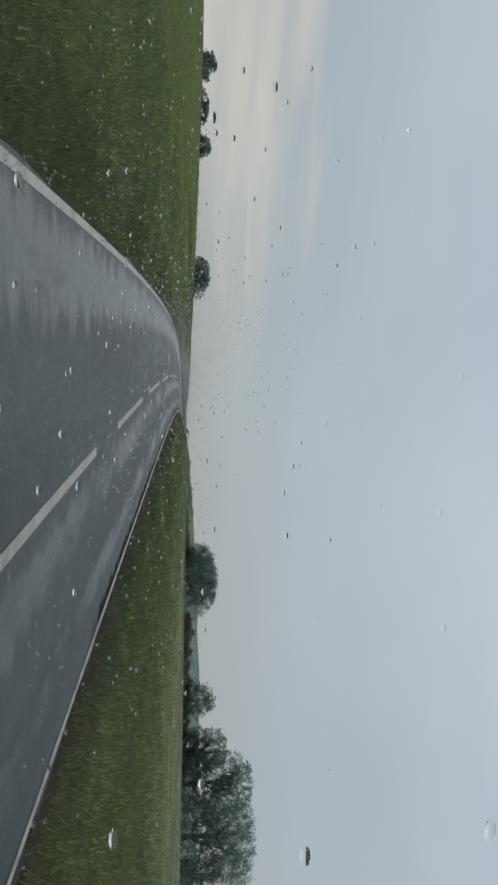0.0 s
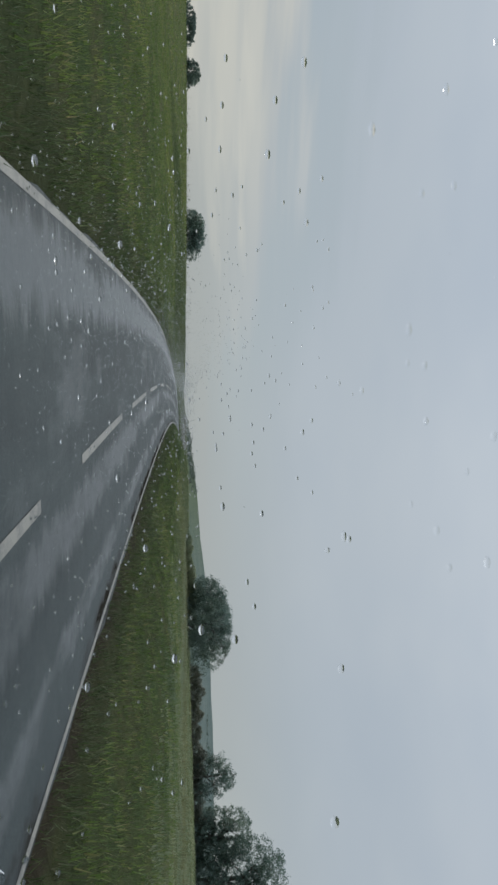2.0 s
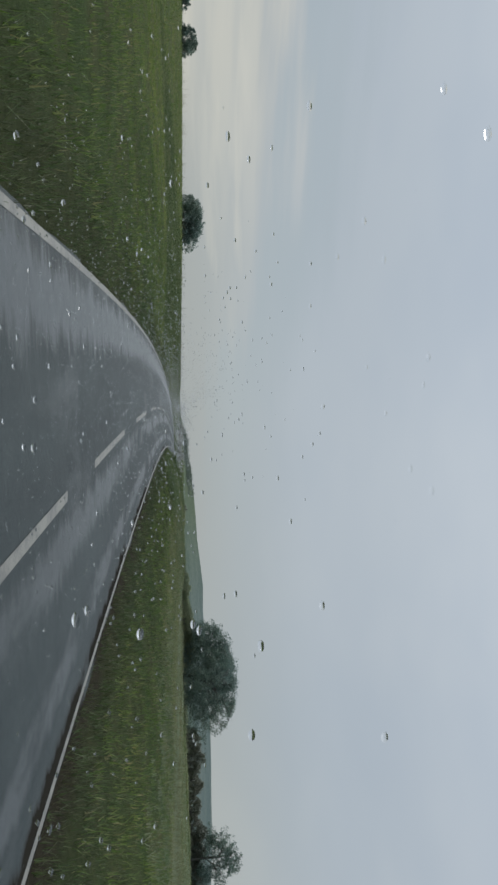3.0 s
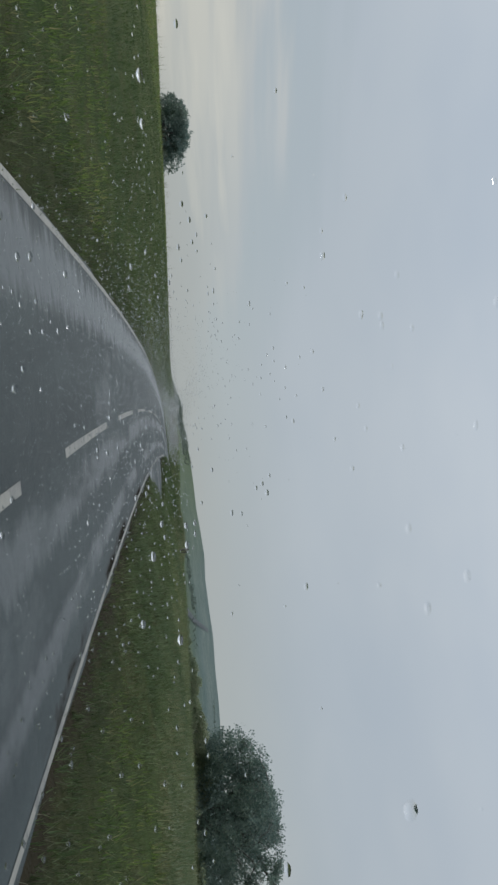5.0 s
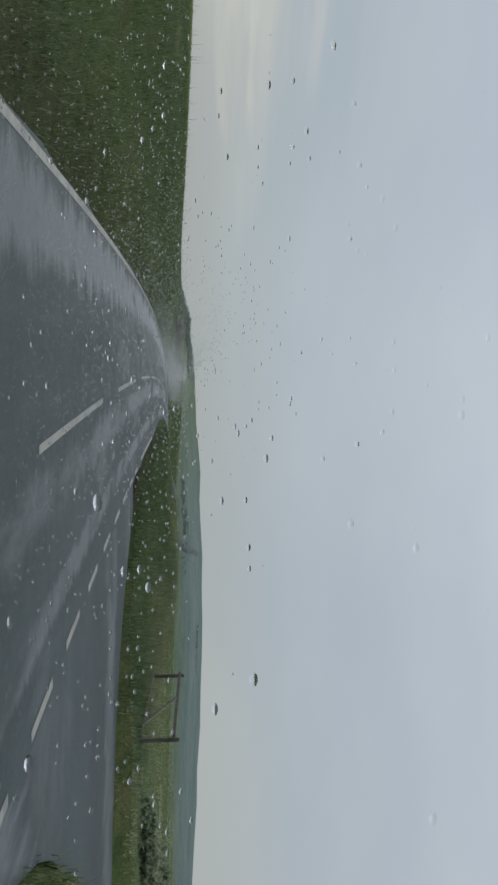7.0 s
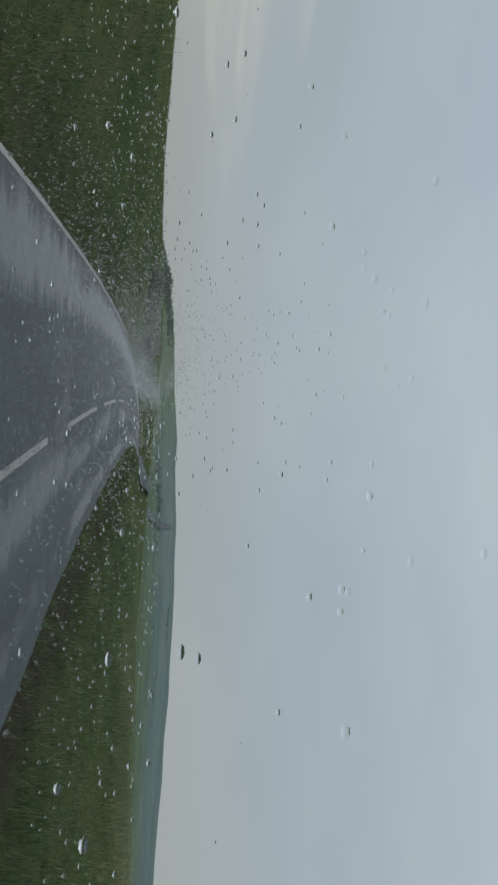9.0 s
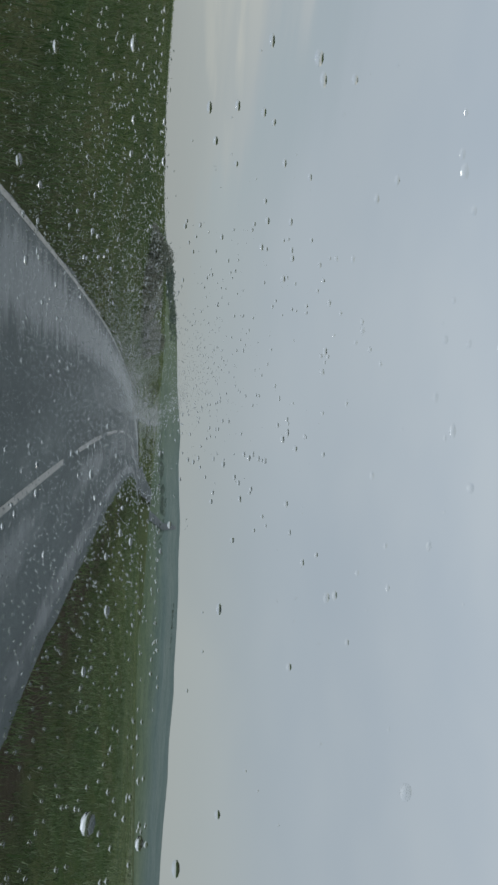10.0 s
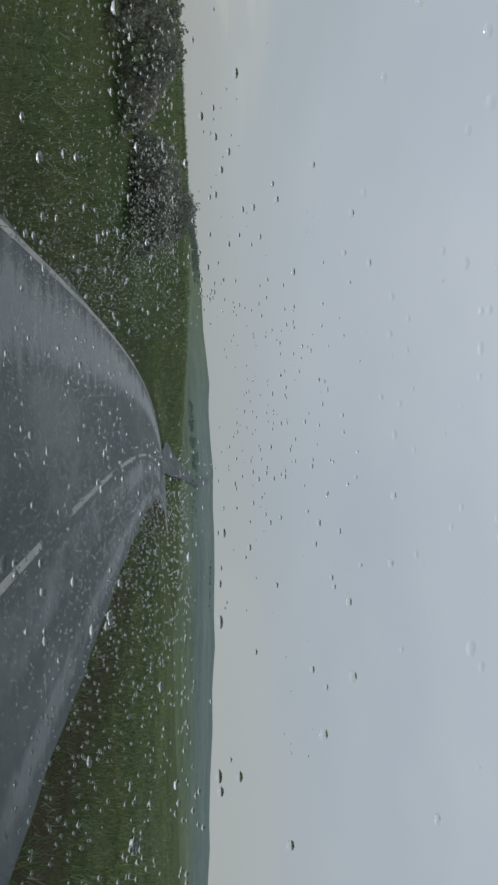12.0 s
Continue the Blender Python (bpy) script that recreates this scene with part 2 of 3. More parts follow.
def weathered_wood():
    m, k, b = material("weathered_wood", 0.7, 0.35)
    pos = place_of(k)
    g = k.noise(pos, 14.0, 6.0, 0.6, (1, 1, 0.2))
    k.put(b.inputs["Base Color"], k.mix(k.step(g, 0.3, 0.7), (0.045, 0.042, 0.036), (0.12, 0.11, 0.09)))
    bump(k, b, g, 0.6, 0.01)
    return m


ASPHALT, PAINT, FADED, TURF, BARK, WOOD = wet_asphalt(), road_paint("worn_road_paint", (0.185, 0.18, 0.155)), road_paint("faded_road_paint", (0.16, 0.16, 0.15)), turf(), bark(), weathered_wood()
GRASS = blades("wet_grass", ((0.0, (0.110, 0.174, 0.049)), (0.4, (0.162, 0.237, 0.072)), (0.75, (0.213, 0.267, 0.094)), (0.92, (0.269, 0.263, 0.129)), (1.0, (0.347, 0.308, 0.179))), 0.5, 0.45)
DARK_GRASS = blades("dark_verge_grass", ((0.0, (0.065, 0.109, 0.045)), (0.5, (0.101, 0.147, 0.062)), (0.85, (0.140, 0.176, 0.085)), (1.0, (0.202, 0.202, 0.145))))
SPLASHED = blades("mud_splashed_grass", ((0.0, (0.042, 0.057, 0.030)), (0.5, (0.074, 0.090, 0.046)), (0.85, (0.109, 0.118, 0.067)), (1.0, (0.180, 0.168, 0.115))))
# pale olive tone, lifted and greyed further to paint in the distant veil
PALE_GRASS = blades("pale_pasture_grass", ((0.0, (0.209, 0.263, 0.167)), (0.5, (0.271, 0.315, 0.213)), (1.0, (0.370, 0.383, 0.287))), 0.5, 0.5)
# tree leaves: the haze over them is put in as lifted, bluish tones
LEAF = blades("veiled_wet_leaves", ((0.0, (0.120, 0.185, 0.172)), (0.5, (0.172, 0.240, 0.220)), (1.0, (0.235, 0.298, 0.265))), 0.4, 0.5, 0.45)
OLIVE_GRASS = blades("olive_bank_grass", ((0.0, (0.116, 0.162, 0.077)), (0.5, (0.165, 0.215, 0.110)), (0.85, (0.204, 0.248, 0.138)), (1.0, (0.258, 0.287, 0.185))))
STRAW = blades("dry_straw_grass", ((0.0, (0.145, 0.157, 0.085)), (0.5, (0.212, 0.223, 0.130)), (1.0, (0.306, 0.309, 0.190))), 0.5, 0.45)
BRAMBLE = blades("bramble_leaves", ((0.0, (0.135, 0.150, 0.125)), (0.5, (0.185, 0.195, 0.165)), (1.0, (0.25, 0.25, 0.21))), 0.35, 0.5, 0.8)
# far woods carry their haze in the colour, a paler grey-green
WOODS = blades("hazed_far_wood_leaves", ((0.0, (0.13, 0.165, 0.15)), (1.0, (0.18, 0.215, 0.195))), 0.5, 0.5)


# ---- the lie of the road and the land ----
BEND = (102, 118, 135, 149, 165, 185, 216, 243, 261, 278, 296, 313, 331, 349, 366, 384)  # 1/100 km of bend every 30 m, from -30 m
CLIMB = (675, 577, 476, 415, 367, 381, 334, 267, 202, 144, 92, 45, 1, -40, -79, -118)  # 1/10 per mille
KNOT = np.arange(-30, 421, 30.0)
ALONG = np.arange(-30, 420.1, 1.0)
head = np.cumsum(np.interp(ALONG, KNOT, np.array(BEND) * 1e-5))
head = head - head[30] + 0.0735
lie = np.stack([np.cumsum(np.sin(head)), np.cumsum(np.cos(head)), np.cumsum(np.interp(ALONG, KNOT, np.array(CLIMB) * 1e-4))], 1)
lie = lie - lie[30]
side = np.stack([np.cos(head), -np.sin(head)], 1)


def smooth(a, b, v):
    u = np.clip((np.asarray(v, float) - a) / (b - a), 0, 1)
    return u * u * (3 - 2 * u)


def on_road(s, w):
    """x, y of a place s metres along and w metres to the right of the centre line, and the road's height there."""
    x, y, z = (np.interp(s, ALONG, lie[:, i]) for i in range(3))
    return x + w * np.interp(s, ALONG, side[:, 0]), y + w * np.interp(s, ALONG, side[:, 1]), z


def road_place(x, y):
    """s and w of places in the plan."""
    x, y = np.ravel(x), np.ravel(y)
    s, w = np.empty(len(x)), np.empty(len(x))
    for i in range(0, len(x), 20000):
        X, Y = x[i:i + 20000], y[i:i + 20000]
        j = ((X[:, None] - lie[None, :, 0]) ** 2 + (Y[:, None] - lie[None, :, 1]) ** 2).argmin(1)
        dx, dy = X - lie[j, 0], Y - lie[j, 1]
        w0 = dx * side[j, 0] + dy * side[j, 1]
        a0 = -dx * side[j, 1] + dy * side[j, 0]
        s[i:i + 20000] = ALONG[j] + np.clip(a0, -1, 1)
        w[i:i + 20000] = np.where(np.abs(a0) > 2, np.sign(w0) * np.hypot(w0, a0), w0)
    return s, w


def right_edge(s):
    """How far the tarmac reaches to the right; it narrows past the junction."""
    return 2.56 - 0.40 * smooth(148, 165, s)


def mouth(w):
    """Near and far kerbless edge (s) of the side road, w metres right of the centre line."""
    near = 119.3 + 7.5 * (1 - np.exp(-np.maximum(w - 2.4, 0) / 1.5))
    far = 144.0 - 11.0 * (1 - np.exp(-np.maximum(w - 2.2, 0) / 1.8))
    return near, far


def land(x, y):
    """Height of the ground."""
    shape = np.shape(x)
    x, y = np.ravel(np.asarray(x, float)), np.ravel(np.asarray(y, float))
    s, w = road_place(x, y)
    zr = np.interp(s, ALONG, lie[:, 2])
    a = np.abs(w)
    k = smooth(60, 190, s)
    left = 0.12 * smooth(2.9, 3.6, a) + (0.2 + 1.0 * k) * smooth(3.4, 9, a) + 0.045 * k * np.clip(a - 9, 0, 70) - 0.4 * smooth(160, 182, s) * smooth(4, 9, a) * (1 - smooth(14, 32, a)) + 1.2 * smooth(216, 250, s) * smooth(4.5, 9, a) * (1 - smooth(15, 30, a)) - 0.03 * np.clip(s - 212, 0, 120) * smooth(12, 40, a)
    fade = (1 - 0.8 * smooth(150, 200, s)) * (1 - 0.75 * smooth(128, 134, s) * (1 - smooth(143, 151, s)) * (1 - smooth(10, 20, a)))
    right = 0.10 * smooth(2.7, 3.3, a) + fade * (0.45 * smooth(3.3, 8, a) + (-0.1 - 0.25 * smooth(40, 90, s)) * smooth(9, 24, a)) + 0.3 * smooth(92, 108, s) * (1 - smooth(-1.3, -0.2, s - mouth(a)[0])) * smooth(2.8, 4.8, a) * (1 - smooth(8, 14, a)) - 0.012 * np.clip(a - 40, 0, 200)
    right = right + 0.2 * smooth(147, 155, s) * (1 - smooth(185, 205, s)) * smooth(4.5, 8, a) * (1 - smooth(12, 22, a))
    near, far = mouth(a)
    side_road = (w > 2) * smooth(-0.3, 0.1, s - near) * smooth(-0.5, 0.1, far - s) * (1 - smooth(40, 60, a))
    right = right * (1 - side_road) - (0.35 + 0.03 * np.clip(a - 4, 0, 45)) * side_road
    under = 0.16 * (1 - smooth(2.2, 3.0, a - (w > 0) * (right_edge(s) - 2.75)))
    z = zr + np.where(w < 0, left, right) - under
    z = z + smooth(3, 7, a) * (1 - side_road) * 0.05 * (np.sin(x * 0.9 + y * 0.3) * np.sin(y * 0.7 - x * 0.2) + 0.6 * np.sin(x * 0.23 + 1.3) * np.sin(y * 0.31))
    # a shallow valley, and the hills across it
    dx, dy = x - 40, y - 190
    r, az = np.hypot(dx, dy), np.degrees(np.arctan2(dx, dy))
    rise = np.interp(az, (-180, -60, -10, 6, 10, 13, 16, 24, 32, 38, 44, 50, 58, 90, 180), (0.4, 0.8, 1.0, 1.05, 1.28, 1.95, 2.48, 2.95, 3.04, 2.92, 2.5, 2.05, 1.45, 0.8, 0.4))
    top = 9 + 700 * np.tan(np.radians(rise)) + 0.8 * np.sin(az * 1.1) + 0.3 * np.sin(az * 2.3 + 1)
    u = np.clip((r - 250) / 450, 0, 1)
    hill = 4 + (top - 4) * u ** 0.8 + np.clip(r - 700, 0, 320) * np.tan(np.radians(rise))
    t = smooth(190, 300, r)
    behind = smooth(-10, -160, y)
    z = z * (1 - t) + np.where(behind > 0, hill * (1 - behind) - 3 * behind, hill) * t
    return z.reshape(shape)


# ---- building helpers ----
def mesh_of(name, verts, faces, mat, smooth_shade=False):
    me = bpy.data.meshes.new(name)
    me.from_pydata(np.asarray(verts, float).tolist(), [], [tuple(f) for f in faces])
    me.materials.append(mat)
    if smooth_shade:
        me.polygons.foreach_set("use_smooth", [True] * len(me.polygons))
    me.update()
    return me


def tri_mesh(name, verts, tris, mat, smooth_shade=False):
    """A mesh from arrays: quick for a great many small faces."""
    verts, tris = np.asarray(verts, np.float32), np.asarray(tris, np.int32)
    n = tris.shape[1]
    me = bpy.data.meshes.new(name)
    me.vertices.add(len(verts))
    me.vertices.foreach_set("co", verts.ravel())
    me.loops.add(tris.size)
    me.loops.foreach_set("vertex_index", tris.ravel())
    me.polygons.add(len(tris))
    me.polygons.foreach_set("loop_start", np.arange(0, tris.size, n, dtype=np.int32))
    me.polygons.foreach_set("use_smooth", np.full(len(tris), smooth_shade))
    me.materials.append(mat)
    me.update(calc_edges=True)
    return me


def part(name, me, parent, label=""):
    ob = new(name, me)
    ob.parent = parent
    return tagged(ob, label) if label else ob


def tube(path, radii, sides=6):
    """Vertices and quads of a tapered tube along a path."""
    path = [Vector(p) for p in path]
    verts, faces = [], []
    for i, (p, r) in enumerate(zip(path, radii)):
        d = (path[min(i + 1, len(path) - 1)] - path[max(i - 1, 0)]).normalized()
        u = d.orthogonal().normalized()
        v = d.cross(u)
        for j in range(sides):
            a = 2 * math.pi * j / sides
            verts.append(p + r * (math.cos(a) * u + math.sin(a) * v))
        if i:
            b = (i - 1) * sides
            for j in range(sides):
                jj = (j + 1) % sides
                faces.append((b + j, b + jj, b + sides + jj, b + sides + j))
    return verts, faces


# ---- ground ----
def build_ground():
    def lines(lo, hi, step, reach):
        mid = np.arange(lo, hi + 0.01, step)
        out = [step]
        while sum(out) < reach:
            out.append(out[-1] * 1.09)
        far = np.cumsum(out)
        return np.concatenate([lo - far[::-1], mid, hi + far])

    xs, ys = lines(-20, 70, 0.9, 4200), lines(-5, 240, 0.9, 4200)
    X, Y = np.meshgrid(xs, ys)
    Z = land(X, Y)
    nx, ny = len(xs), len(ys)
    idx = np.arange(nx * ny).reshape(ny, nx)
    quads = np.stack([idx[:-1, :-1], idx[:-1, 1:], idx[1:, 1:], idx[1:, :-1]], -1).reshape(-1, 4)
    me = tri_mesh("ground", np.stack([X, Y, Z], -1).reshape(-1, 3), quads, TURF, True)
    s, w = road_place(X, Y)
    uv = me.uv_layers.new(name="plan")
    uv.data.foreach_set("uv", np.stack([w, s], -1)[quads.ravel()].astype(np.float32).ravel())
    ob = new("ground", me)
    tagged(ob, "rough green pasture rising to hills toned for haze", "ground", kind="structure")


build_ground()


def strip(name, s, lo, hi, cols, mat, lift, wave=0.0):
    """A ribbon along the road between offsets lo(s) and hi(s), with plan coordinates as UV."""
    s = np.asarray(s, float)
    lo, hi = np.broadcast_to(lo, s.shape), np.broadcast_to(hi, s.shape)
    u = np.linspace(0, 1, cols)
    W = lo[:, None] * (1 - u) + hi[:, None] * u
    S = np.repeat(s[:, None], cols, 1)
    x, y, z = on_road(S, W)
    z = z + lift
    idx = np.arange(W.size).reshape(W.shape)
    quads = np.stack([idx[:-1, :-1], idx[:-1, 1:], idx[1:, 1:], idx[1:, :-1]], -1).reshape(-1, 4)
    me = tri_mesh(name, np.stack([x, y, z], -1).reshape(-1, 3), quads, mat, True)
    uv = me.uv_layers.new(name="plan")
    flat = np.stack([W, S], -1).reshape(-1, 2)[quads.ravel()]
    uv.data.foreach_set("uv", flat.astype(np.float32).ravel())
    return me


def build_road():
    s = np.arange(-18, 400, 1.0)
    ragged = 0.06 * np.sin(s * 1.3) + 0.05 * np.sin(s * 0.47 + 2) + 0.03 * np.sin(s * 3.1)
    road = new("road", strip("road", s, -2.84 + ragged * 0.6, right_edge(s) + ragged[::-1] * 0.6, 9, ASPHALT, 0.0))
    tagged(road, "wet patched grey tarmac country road", "road", kind="structure")
    part("edge_line", strip("edge_line", np.arange(-10, 140.5, 1.0), -2.83, -2.725, 2, PAINT, 0.005), road, "worn white edge line")
    part("edge_line", strip("edge_line", np.arange(140, 330, 1.0), -2.82, -2.75, 2, FADED, 0.005), road, "faded dirty edge line")
    part("edge_line", strip("edge_line", np.arange(-10, 119.5, 1.0), 2.405, 2.49, 2, PAINT, 0.005), road, "worn white edge line")
    for i in range(9):
        a = 121.3 + 2.3 * i
        part("edge_mark", strip("edge_mark", np.linspace(a, a + 1.25, 3), 2.40, 2.51, 2, PAINT, 0.005), road)
    part("edge_line", strip("edge_line", np.arange(143, 153, 1.0), 2.38, 2.49, 2, PAINT, 0.005), road, "worn white edge line")
    for i in range(-1, 34):
        a = 6.6 + 9.42 * min(i, 6) + 11.25 * min(max(i - 6, 0), 2) + 9.5 * min(max(i - 8, 0), 1) + 9.75 * min(max(i - 9, 0), 5) + 8.8 * max(i - 14, 0)
        half = 0.06 if a < 110 else 0.045
        part("centre_mark", strip("centre_mark", np.linspace(a, a + 6.4, 7), -half, half, 2, PAINT if a < 150 else FADED, 0.005), road)
    w = np.concatenate([np.arange(2.3, 9, 0.5), np.arange(9, 46, 2.0)])
    n, f = mouth(w)
    u = np.linspace(0, 1, 12)
    S = n[:, None] * (1 - u) + f[:, None] * u
    W = np.repeat(w[:, None], 12, 1)
    x, y, z = on_road(S, W)
    z = z - 0.012 - 0.028 * np.clip(W - 4, 0, 45)
    idx = np.arange(W.size).reshape(W.shape)
    quads = np.stack([idx[:-1, :-1], idx[1:, :-1], idx[1:, 1:], idx[:-1, 1:]], -1).reshape(-1, 4)
    me = tri_mesh("side_road", np.stack([x, y, z], -1).reshape(-1, 3), quads[:, ::-1], ASPHALT, True)
    uv = me.uv_layers.new(name="plan")
    uv.data.foreach_set("uv", np.stack([(S - 130) * 0.25, W * 0.8], -1).reshape(-1, 2)[quads[:, ::-1].ravel()].astype(np.float32).ravel())
    tagged(new("side_road", me), "wet grey tarmac mouth of a side road", "road", kind="structure")


build_road()


# ---- trees and bushes ----
def leaf_cloud(rng, centres, spread, per, size):
    """Small bent leaves, scattered round the given centres: vertices and triangles."""
    c = np.repeat(np.asarray(centres), per, 0)
    n = len(c)
    p = c + rng.normal(0, 1, (n, 3)) * spread
    d = rng.normal(0, 1, (n, 3))
    d /= np.linalg.norm(d, axis=1)[:, None]
    e = np.cross(d, rng.normal(0, 1, (n, 3)))
    e /= np.linalg.norm(e, axis=1)[:, None]
    L = size * rng.uniform(0.6, 1.3, (n, 1))
    nrm = np.cross(d, e)
    v = np.stack([p - d * L * 0.5, p + e * L * 0.32, p + d * L * 0.5 + nrm * L * 0.15, p - e * L * 0.32], 1).reshape(-1, 3)
    b = np.arange(n)[:, None] * 4
    return v, np.concatenate([b + [0, 1, 2], b + [0, 2, 3]], 0)


def grow(rng, start, way, length, radius, depth, out, tips, droop=0.0, spread=0.6, dome=None):
    """A limb with its twigs, as tubes in out; ends of twigs in tips."""
    steps = 4 if depth > 1 else 3
    pts, rad = [Vector(start)], [radius]
    d = Vector(way).normalized()
    for i in range(steps):
        d = (d + Vector(rng.normal(0, 0.16, 3)) + Vector((0, 0, 0.05 - droop))).normalized()
        p = pts[-1] + d * length / steps
        if dome:
            q = math.sqrt((p.x ** 2 + p.y ** 2) / (dome[0] * 0.5) ** 2 + ((p.z - dome[1] * 0.4) / (dome[1] * 0.6)) ** 2)
            if q > 1:
                p = Vector((p.x / q, p.y / q, dome[1] * 0.4 + (p.z - dome[1] * 0.4) / q))
        pts.append(p)
        rad.append(radius * (1 - 0.6 * (i + 1) / steps))
    out.append((pts, rad))
    tips.append(tuple(pts[-1]))
    if depth == 0:
        return
    for i in range(3 if depth > 2 else 4):
        j = rng.integers(1, steps + 1)
        side_way = (d + Vector(rng.normal(0, spread, 3)) * 1.2).normalized()
        grow(rng, pts[j], side_way, length * rng.uniform(0.5, 0.75), rad[j] * 0.62, depth - 1, out, tips, droop, spread, dome)


def join_tubes(tubes, thick=4):
    V, F = [], []
    for pts, rad in tubes:
        v, f = tube(pts, [max(r, 0.012) for r in rad], 7 if rad[0] > 0.12 else thick if rad[0] > 0.03 else 3)
        F += [tuple(a + len(V) for a in q) for q in f]
        V += v
    return V, F


def tree(name, x, y, height, width, seed, label, leaves=1.0, trunk=0.25, leaf=0.2, depth=3, base=0.25, limbs=7, sink=0.0, skirt=0.02, per=15, low=-1.2, square=2):
    """A tree: trunk, limbs with twigs, and an uneven crown of small leaves."""
    rng = np.random.default_rng(seed)
    z = float(land(np.array([x]), np.array([y]))[0]) - 0.1 - sink
    root = new(name)
    root.location = (x, y, z)
    tagged(root, label, "tree")
    r0 = trunk
    top = Vector((rng.normal(0, 0.2), rng.normal(0, 0.2), height * 0.72))
    pts = [Vector((0, 0, 0)), Vector((rng.normal(0, 0.05), rng.normal(0, 0.05), height * base)), top * 0.65, top]
    v, f = tube([pts[0] - Vector((0, 0, 0.3))] + pts, [r0 * 1.5, r0 * 1.25, r0, r0 * 0.6, r0 * 0.2], 8)
    part("trunk", mesh_of("trunk", v, f, BARK, True), root)
    tips = []
    for i in range(limbs):
        a = 2 * math.pi * (i + rng.uniform(-0.3, 0.3)) / limbs
        h = base + (0.5 - base * 0.5) * (i % 3) / 2.5
        lift = rng.uniform(0.25, 0.9)
        L = (width * 0.5) * rng.uniform(0.50, 0.72)
        tubes = []
        grow(rng, (0, 0, height * h), (math.cos(a), math.sin(a), lift), L, r0 * 0.5, depth, tubes, tips, 0.0, 0.6, (width * rng.uniform(0.9, 1.05), height * rng.uniform(0.92, 1.03)))
        v, f = join_tubes(tubes)
        part("limb", mesh_of("limb", v, f, BARK, True), root)
    if leaves > 0:
        tips = np.array(tips)
        # lobes of leaf round an uneven dome
        n = int(150 * leaves)
        lobes = []
        for i in range(30):
            a, e = rng.uniform(0, 2 * math.pi), rng.uniform(low, 1.5)
            k = rng.uniform(0.55, 0.86)
            lobes.append((math.cos(a) * math.cos(e) * width * 0.5 * k, math.sin(a) * math.cos(e) * width * 0.5 * k, height * (0.42 + 0.5 * math.sin(e) * k), rng.uniform(0.13, 0.22) * min(width, height * 1.4)))
        lobes = np.array(lobes)
        pick = lobes[rng.integers(0, len(lobes), n * 3)]
        d = rng.normal(0, 1, (n * 3, 3))
        d /= np.linalg.norm(d, axis=1)[:, None]
        c = pick[:, :3] + d * pick[:, 3:] * rng.uniform(0.3, 1.0, (n * 3, 1)) ** 0.5
        c = c[c[:, 2] > height * skirt]
        inside = (np.hypot(c[:, 0], c[:, 1]) / (width * 0.52)) ** square + (np.abs(c[:, 2] - height * 0.4) / (height * 0.59)) ** square < 1
        c = c[inside][:n * 2]
        if square > 2:
            f = rng.uniform(-1, 1, (n * 5, 3))
            q = np.hypot(f[:, 0], f[:, 1]) ** square + np.abs(f[:, 2]) ** square
            open_wood = np.sin(f[:, 0] * 9 + seed) * np.sin(f[:, 1] * 8) + np.sin(f[:, 2] * 10 + f[:, 0] * 5) * 0.8
            f = f[(q < 1) & ((open_wood < 0.45) | (q > 0.72)) & (q > 0.12)][:n * 2]
            c = f * (width * 0.52, width * 0.52, height * 0.58) + (0, 0, height * 0.41)
        c = np.concatenate([c, tips[rng.integers(0, len(tips), n)] * (0.97, 0.97, 0.97)])
        v, f = leaf_cloud(rng, c, 0.16 * min(width, height * 1.5) / 8, per, leaf)
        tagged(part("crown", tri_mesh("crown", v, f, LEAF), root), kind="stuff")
    return root


def bush(name, x, y, sx, sy, height, seed, label, mat=BRAMBLE, turn=0.0, leaf=0.08, count=230, sink=0.05):
    """A low tangle of stems and leaves."""
    rng = np.random.default_rng(seed)
    z = float(land(np.array([x]), np.array([y]))[0]) - sink
    root = new(name)
    root.matrix_world = Matrix.Translation((x, y, z)) @ Matrix.Rotation(radians(turn), 4, "Z")
    tagged(root, label, "bush")
    tubes, tips = [], []
    for i in range(int(18 + sx * 6)):
        bx, by = rng.uniform(-0.27, 0.27) * sx, rng.uniform(-0.25, 0.25) * sy
        grow(rng, (bx, by, -0.1), (rng.normal(0, 0.35), rng.normal(0, 0.35), 1), height * rng.uniform(0.28, 0.42), 0.014, 1, tubes, tips, 0.02, 0.5)
    v, f = join_tubes(tubes, 3)
    tagged(part("stem_tangle", mesh_of("stem_tangle", v, f, BARK), root), kind="stuff")
    a, q = rng.uniform(0, 2 * math.pi, count), rng.uniform(0, 1, count) ** 0.5
    cx, cy = np.cos(a) * q * sx * 0.5, np.sin(a) * q * sy * 0.5
    dome = np.sqrt(np.clip(1 - q ** 2.5, 0, 1)) * (0.82 + 0.18 * np.sin(cx * 2.1 + seed) * np.cos(cy * 2.7 + seed * 2))
    cz = height * dome * rng.uniform(0.25, 1.0, count) ** 0.5
    v, f = leaf_cloud(rng, np.stack([cx, cy, cz], 1), 0.05 * height, 26, leaf)
    tagged(part("foliage", tri_mesh("foliage", v, f, mat), root), kind="stuff")
    return root


